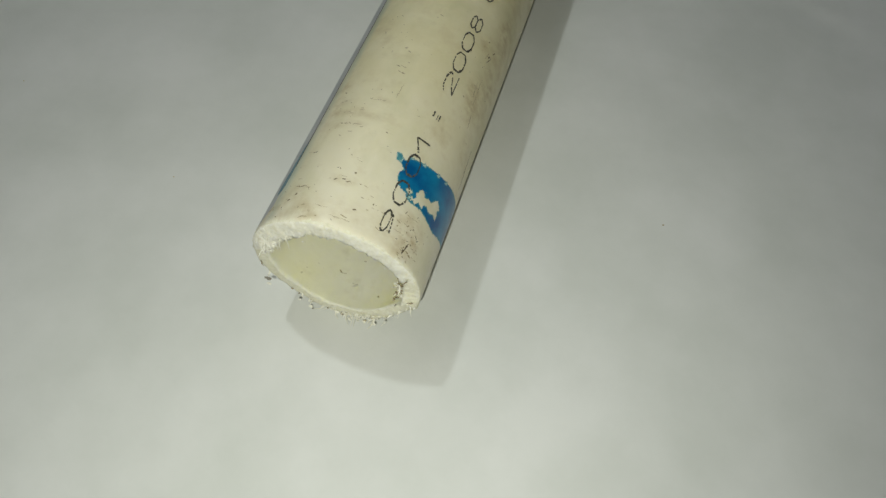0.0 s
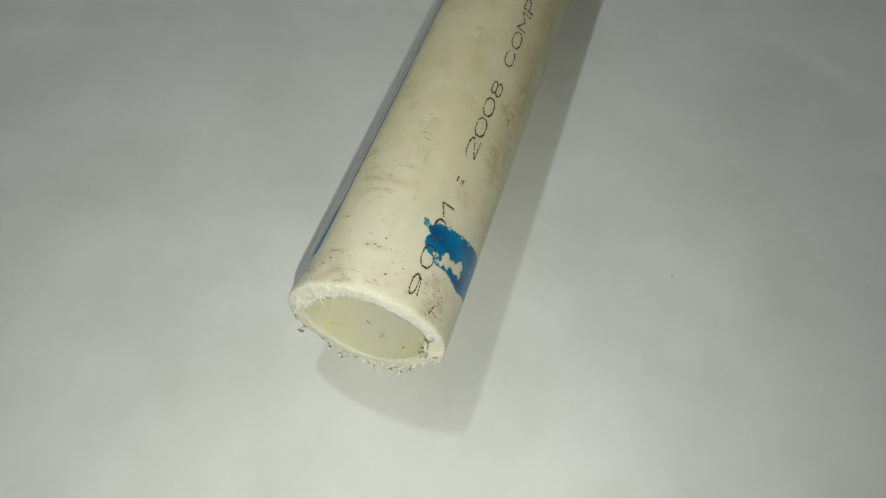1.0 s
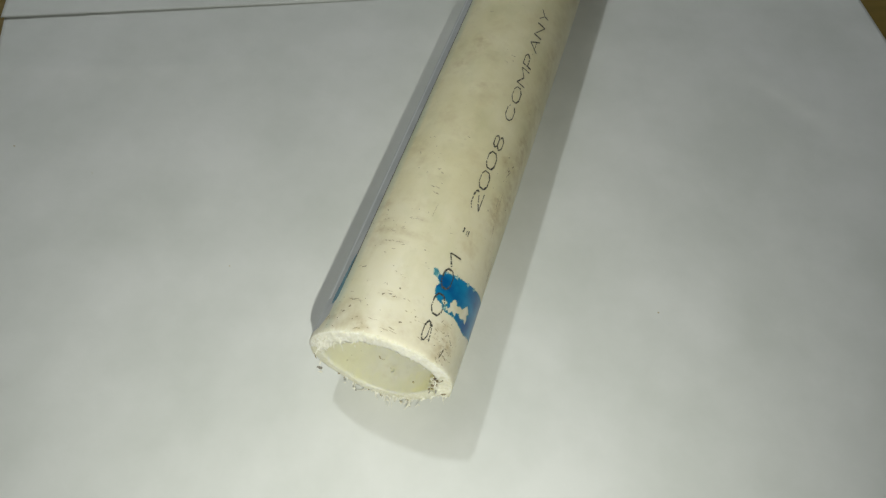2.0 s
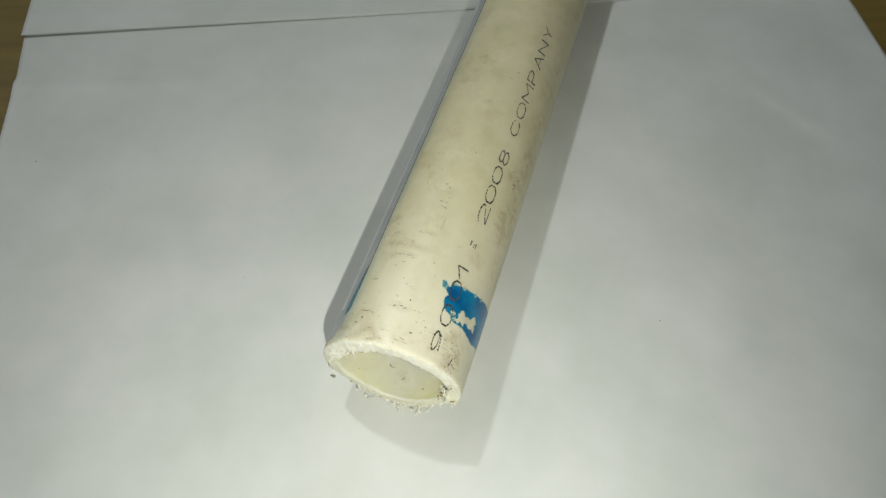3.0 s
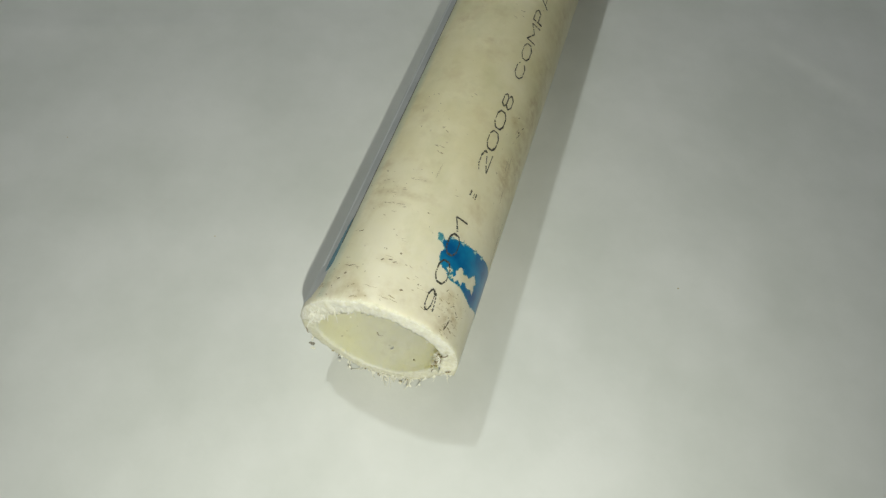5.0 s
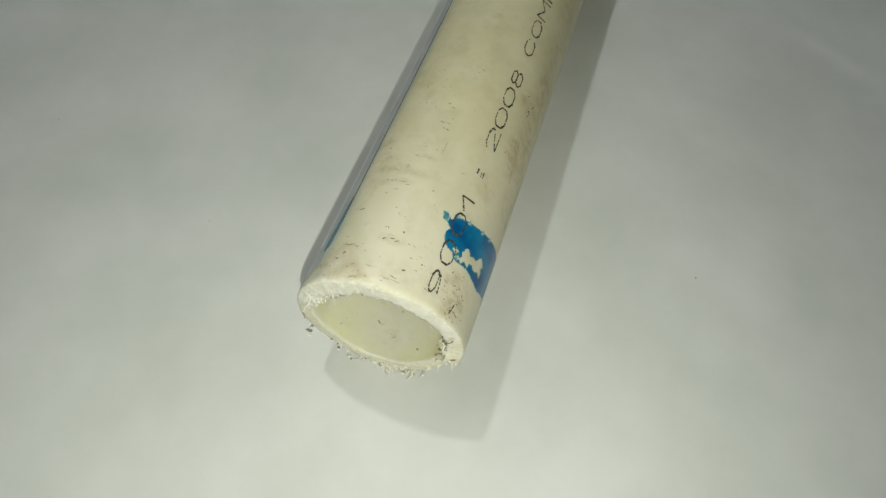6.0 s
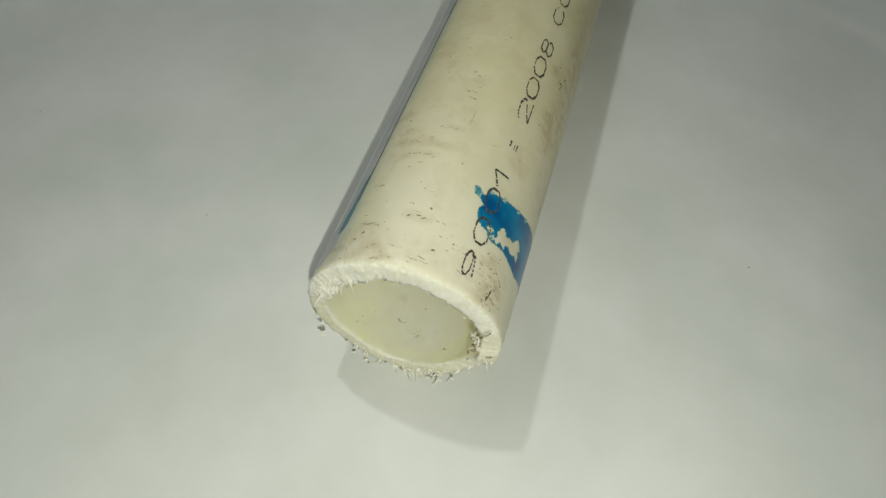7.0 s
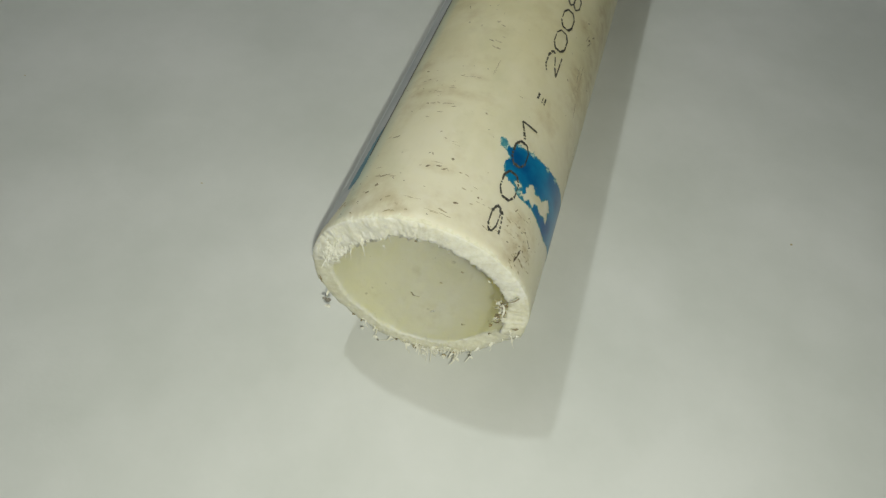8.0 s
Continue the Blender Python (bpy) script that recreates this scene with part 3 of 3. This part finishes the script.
nicks(((-31.7, 16.1, 5, 0.25, 1), (-37, 16.2, 2, 0.3, 0), (9.4, 22.9, 1.2, 0.35, 1), (-12.8, 27.0, 3, 0.25, 0), (-3.6, 39.8, 3, 0.25, 1),
       (0.2, 39.9, 4, 0.25, 0), (2.4, 41.2, 2, 0.2, 0), (-8.8, 29.8, 6, 0.2, 0), (-30.2, 29.3, 6, 0.25, 0), (-21.8, 26.0, 8, 0.2, 0),
       (-19.9, 23.2, 9, 0.3, 0), (-11.9, 23.1, 6, 0.2, 0), (-12.9, 26.9, 4, 0.2, 0), (-21.5, 44.5, 1.5, 0.5, 1),
       (-18.9, 54.5, 1.5, 0.4, 0), (-33, 32.0, 3, 0.4, 0), (-2.5, 30.1, 5, 0.2, 0), (-25, 49.6, 2, 0.6, 0), (58.4, 57.6, 1.6, 0.5, 1),
       (55, 55.9, 1.4, 0.6, 1), (49.5, 58.5, 2, 0.5, 0)))
bm = bmesh.new()
for th0, y0, th1, y1, wide in ((49.0, 2.0, 50.4, 3.4, 0.30), (50.2, 3.0, 51.0, 4.5, 0.26), (48.6, 2.7, 50.0, 2.9, 0.20)):
    ends = []       # a bent gouge with torn sides
    for k in range(8):
        f = k / 7
        w = wide / 620 * (0.3 + 0.7 * math.sin(math.pi * f)) * rng.uniform(0.5, 1.1)
        c, a = (y0 + (y1 - y0) * f) / 1000 + rng.gauss(0, 0.00006), th0 + (th1 - th0) * f + rng.gauss(0, 0.15)
        lean = 1.2 if abs(y1 - y0) > 1 else 0.3
        ends.append((bm.verts.new(on(a - lean * w * 1500, c - w * (1 - lean * 0.6), R + 0.00006)), bm.verts.new(on(a + lean * w * 1500, c + w * (1 - lean * 0.6), R + 0.00006))))
    for (p, q), (u, v) in zip(ends, ends[1:]):
        bm.faces.new((p, q, v, u))
part("nick", bm, SOOT, pipe, "dark gouge beside the sawn end")


def scuffs(name, count, material, seed, th_range, y_range, length, width, label):
    rng = random.Random(seed)
    bm = bmesh.new()
    for _ in range(count):
        th, y = rng.uniform(*th_range), y_range[0] + (y_range[1] - y_range[0]) * rng.random() ** 1.5
        for k in range(rng.choice((1, 1, 2, 3))):
            nick(bm, th + rng.gauss(0, 3), y + rng.gauss(0, 0.0006), rng.uniform(*length), rng.uniform(*width), rng.gauss(0, 0.0002), rng, 0.00005)
    tagged(part(name, bm, material, pipe, label), kind="stuff")


scuffs("scuff_marks", 16, GRIME, 11, (-44, 55), (0.0012, 0.035), (0.8, 5), (0.00006, 0.00022), "fine brown scuff marks")
scuffs("scuff_marks", 12, CHIP, 12, (-44, 60), (0.0015, 0.06), (0.3, 0.9), (0.00008, 0.00024), "small dark scuff marks")
scuffs("scuff_marks", 14, GRIME, 13, (-44, 75), (0.03, 0.16), (0.6, 4), (0.00008, 0.0003), "fine brown scuff marks")


for seed, (count, material, spot, wide) in enumerate(((8, CHIP, (-30, 0.006), (9, 0.0024)), (12, GRIME, (5, 0.0075), (22, 0.0035)), (7, CHIP, (8, 0.0085), (20, 0.004)),
                                                      (26, GRIME, (48, 0.006), (7, 0.003)), (9, CHIP, (48, 0.005), (6, 0.002)), (14, GRIME, (-28, 0.027), (9, 0.005)), (16, GRIME, (55, 0.048), (5, 0.008)))):
    rng = random.Random(90 + seed)
    bm = bmesh.new()
    for k in range(count):      # small dots of dirt round one spot
        size = 0.00006 + 0.00016 * rng.random() ** 3
        nick(bm, rng.gauss(spot[0], wide[0]), max(0.0014, rng.gauss(spot[1], wide[1])), rng.uniform(0.3, 0.9) * (1 + size * 6000), size * 2, rng.gauss(0, 0.0001), rng, 0.00005)
    tagged(part("dirt_specks", bm, material, pipe, "tiny brown specks of dirt"), kind="stuff")


def scratch(th0, y0, th1, y1, width, material):
    """A scratch that runs along the pipe."""
    rng = random.Random(int(y0 * 1e5))
    n, bm = 14, bmesh.new()
    rows = []
    for k in range(n + 1):
        f = k / n
        w = width / R * 57.3 * rng.uniform(0.3, 1) * math.sin(math.pi * (0.06 + 0.88 * f))
        a, y = th0 + (th1 - th0) * f + rng.uniform(-0.4, 0.4), y0 + (y1 - y0) * f
        rows.append((bm.verts.new(on(a - w / 2, y, R + 0.00006)), bm.verts.new(on(a + w / 2, y, R + 0.00006))))
    for (a, b), (c, d) in zip(rows, rows[1:]):
        bm.faces.new((a, b, d, c))
    part("scratch", bm, material, pipe)


scratch(82, 0.0245, 78, 0.0345, 0.0003, CHIP)
scratch(55, 0.043, 54, 0.0475, 0.0003, GRIME)
scratch(58, 0.041, 57, 0.049, 0.0002, GRIME)
scratch(5, 0.0315, 5.5, 0.0355, 0.00015, GRIME)
scratch(55, 0.0535, 58, 0.056, 0.0003, CHIP)
scratch(52, 0.054, 54, 0.0565, 0.0003, GRIME)
scratch(62, 0.036, 60, 0.0395, 0.0003, GRIME)


# ---- shreds of plastic left by the saw ----
def shred(points, r0, material, parent=pipe, name="shaving"):
    """A thin curled sliver through the points."""
    bm = bmesh.new()
    n, rings = len(points), []
    for k, p in enumerate(points):
        way = (points[min(k + 1, n - 1)] - points[max(k - 1, 0)]).normalized()
        side = way.cross(Vector((0.3, 0.5, 0.8))).normalized()
        up = way.cross(side)
        r = r0 * (1.0 - 0.75 * k / (n - 1))
        rings.append([bm.verts.new(p + side * (r * 1.8 * c) + up * (r * 0.7 * s)) for c, s in ((1, 0), (0, 1), (-1, 0), (0, -1))])
    for a, b in zip(rings, rings[1:]):
        for i in range(4):
            bm.faces.new((a[i], a[(i + 1) % 4], b[(i + 1) % 4], b[i]))
    bm.faces.new(rings[0][::-1])
    bm.faces.new(rings[-1])
    return part(name, bm, material, parent)


def tuft(count, th_mid, th_wide, r_mid, r_wide, length, thick, dark, seed, out=(0, -1, 0), spread=0.9):
    """Shreds that stand out of the sawn edge."""
    rng = random.Random(seed)
    for _ in range(count):
        th = rng.gauss(th_mid, th_wide)
        p = on(th, rim_y(th) + rng.uniform(-0.0004, 0.0006), rng.gauss(r_mid, r_wide))
        way = (Vector(out) + Vector((rng.gauss(0, spread), rng.gauss(0, spread), rng.gauss(0, spread) * 0.7))).normalized()
        bend = Vector((rng.gauss(0, 1), rng.gauss(0, 1), rng.gauss(0, 1))) * 0.5
        size = length * rng.uniform(0.4, 1.2)
        side = way.cross(bend).normalized()
        turns, phase, wide = rng.uniform(0.2, 1.3), rng.uniform(0, 6.3), size * rng.uniform(0.12, 0.3)
        points = []
        for k in range(9):
            f = k / 8
            a = phase + f * turns * math.tau
            q = p + way * (size * f) + bend * (size * f * f) + (side * math.cos(a) + bend.normalized() * math.sin(a) - side * math.cos(phase) - bend.normalized() * math.sin(phase)) * (wide * min(1, f * 2))
            q.z = max(q.z, 0.0003)
            points.append(q)
        shred(points, thick * rng.uniform(0.6, 1.4), CHIP if rng.random() < dark else SHRED)


tuft(80, 163, 13, 0.0160, 0.0006, 0.0015, 0.00013, 0.03, 21, (0.1, -0.8, 0.1), 0.8)
tuft(46, 178, 22, 0.0158, 0.0008, 0.0010, 0.00011, 0.04, 22, (0, -0.9, 0.1), 0.8)
tuft(9, -140, 24, 0.0162, 0.0005, 0.0011, 0.00013, 0.2, 23, (-0.2, -0.6, -0.1))
tuft(30, -66, 5, 0.0146, 0.0008, 0.0012, 0.00012, 0.0, 24, (0.45, -0.30, -0.7), 0.22)
tuft(22, -46, 12, 0.0128, 0.0005, 0.0008, 0.00012, 0.0, 25, (0.7, -0.2, -0.5), 0.25)
tuft(22, 84, 8, 0.0131, 0.0004, 0.0014, 0.00012, 0.45, 26, (-0.6, -0.4, 0), 0.8)
tuft(12, 112, 10, 0.0150, 0.0010, 0.0012, 0.00013, 0.2, 27, (-0.2, -0.9, 0), 0.6)
tuft(9, 20, 30, 0.0131, 0.0003, 0.0005, 0.00012, 0.1, 28, (0, -0.3, -0.8), 0.4)


def chip(place, size, material, seed, name="chip", parent=pipe, flat=0.5):
    """A torn crumb."""
    bm = bmesh.new()
    bmesh.ops.create_icosphere(bm, subdivisions=2, radius=1)
    for v in bm.verts:
        k = 0.9 + 1.0 * noise.noise(v.co * 1.9 + Vector((seed, 0.3, 0.7)))
        v.co = Vector(place) + Vector((v.co.x * size, v.co.y * size * 0.6, v.co.z * size * flat)) * k
    return part(name, bm, material, parent)


chip((-0.0143, -0.0015, 0.0099), 0.00062, GREY, 3.0)
chip((-0.0146, -0.0017, 0.0104), 0.0004, GREY, 5.0)
chip((-0.0142, -0.0021, 0.0090), 0.00045, SHRED, 7.0)
chip(on(-147, -0.0006, 0.0169), 0.0003, SHRED, 11.0)
chip(on(-156, -0.0008, 0.0168), 0.00045, SHRED, 12.0)
chip(on(-158, -0.0010, 0.0170), 0.00022, GREY, 13.0)
shred([on(64, -0.0009, 0.0163), on(64.5, -0.0012, 0.0157), on(65, -0.0012, 0.0150), on(66, -0.0010, 0.0145)], 0.00017, CHIP)
shred([on(-116, rim_y(-116), 0.0166), on(-116, -0.0004, 0.0166), Vector((-0.0145, -0.0012, 0.0101))], 0.00012, SHRED)
rng = random.Random(77)


def flake(place, along, out, length, width, seed):
    """A thin torn sheet that hangs from place along one way, curls outwards and has a ragged outline."""
    rng = random.Random(seed)
    along, out = Vector(along).normalized(), Vector(out).normalized()
    side = along.cross(out).normalized()
    n, thick, curl, lean = 6, 0.00007, rng.uniform(-0.25, 0.5), rng.uniform(-0.4, 0.4)
    bm = bmesh.new()
    rows = []
    for k in range(n + 1):
        f = k / n
        mid = Vector(place) + along * (length * f) + side * (length * lean * f * f) + out * (length * curl * f * f)
        half = width * 0.5 * (1 - 0.75 * f * f)
        l, r = half * rng.uniform(0.5, 1.2), half * rng.uniform(0.5, 1.2)
        rows.append([bm.verts.new(mid + side * a + out * b) for a, b in ((-l, 0), (0, thick * 1.6), (r, 0), (r * 0.8, -thick), (-l * 0.8, -thick))])
    for p, q in zip(rows, rows[1:]):
        for i in range(5):
            bm.faces.new((p[i], p[(i + 1) % 5], q[(i + 1) % 5], q[i]))
    bm.faces.new(rows[0][::-1])
    bm.faces.new(rows[-1])
    bmesh.ops.recalc_face_normals(bm, faces=bm.faces[:])
    part("torn_flake", bm, SHRED, pipe)


for k in range(26):     # torn white sheets on the upper edge of the cut
    th = rng.gauss(-65, 7)
    flake(on(th, rim_y(th) - 0.0002, rng.gauss(0.0149, 0.0007)), (rng.gauss(0.35, 0.3), rng.gauss(-0.1, 0.15), -1), (rng.gauss(0, 0.3), -1, rng.gauss(0.2, 0.2)),
          rng.uniform(0.0007, 0.0018), rng.uniform(0.0002, 0.0006), 300 + k)
for k in range(34):     # ragged tabs that hang from the inner edge of the cut
    th = rng.uniform(-78, -22) if k < 22 else rng.uniform(-22, 68)
    r = BORE_R - (0.0004 if k < 22 else 0.0)
    inward = on(th, 0, 0) - on(th, 0, 1)
    flake(on(th, rim_y(th) + rng.uniform(0.0, 0.0004), r + 0.0002), inward.normalized() + Vector((0.2, rng.uniform(-0.1, 0.4), -0.2)), (0, -1, 0.1),
          rng.uniform(0.0004, 0.0010) * (1 if k < 22 else 0.6), rng.uniform(0.0003, 0.0007), 400 + k)
for k in range(9):      # crumbs where the cut ended
    th = rng.gauss(88, 7)
    chip(on(th, rim_y(th) - 0.0002, rng.gauss(0.0131, 0.0004)), rng.uniform(0.0002, 0.0004), CHIP if k % 3 == 0 else SHRED, 80.0 + k, "torn_flake", pipe, rng.uniform(0.5, 1.1))
for k in range(10):
    th = rng.gauss(166, 13)
    chip(on(th, rim_y(th) - rng.uniform(0.0004, 0.002), 0.0160), rng.uniform(0.0002, 0.00042), GRIME if k % 4 == 0 else SHRED, 95.0 + k, "torn_flake", pipe, rng.uniform(0.4, 0.9))
# a curled hair and crumbs inside the bore
shred([on(176, 0.006, 0.0130), on(175, 0.0052, 0.0122), on(176, 0.0046, 0.0112), on(173, 0.0042, 0.0104), on(170, 0.0044, 0.0101)], 0.00013, SHRED)
shred([on(196, 0.008, 0.0130), on(194, 0.0073, 0.0125), on(191, 0.0072, 0.0122), on(189, 0.0076, 0.0127)], 0.00012, GRIME)
shred([on(150, 0.004, 0.0130), on(148, 0.0034, 0.0124), on(144, 0.0032, 0.0121)], 0.00012, GRIME)
for k, (th, y) in enumerate(((200, 0.020), (208, 0.018), (186, 0.022), (192, 0.030), (165, 0.015), (215, 0.028), (178, 0.012))):
    chip(on(th, y, BORE_R - 0.0001), 0.00028, GRIME, 20.0 + k, "crumb", pipe, 0.3)

# ---- dust on the paper ----
for k, (x, y, size) in enumerate(((0.0605, 0.0440, 0.00028), (-0.0507, 0.0208, 0.00022), (-0.1014, 0.0360, 0.00024), (-0.1278, 0.0373, 0.00036))):
    speck = chip((x, y, 0.0003), size, GRIME, 40.0 + k, "dust_speck", None, 0.35)
    tagged(speck, "tiny dark dust speck lying on white paper", "dust", "specks on the paper")
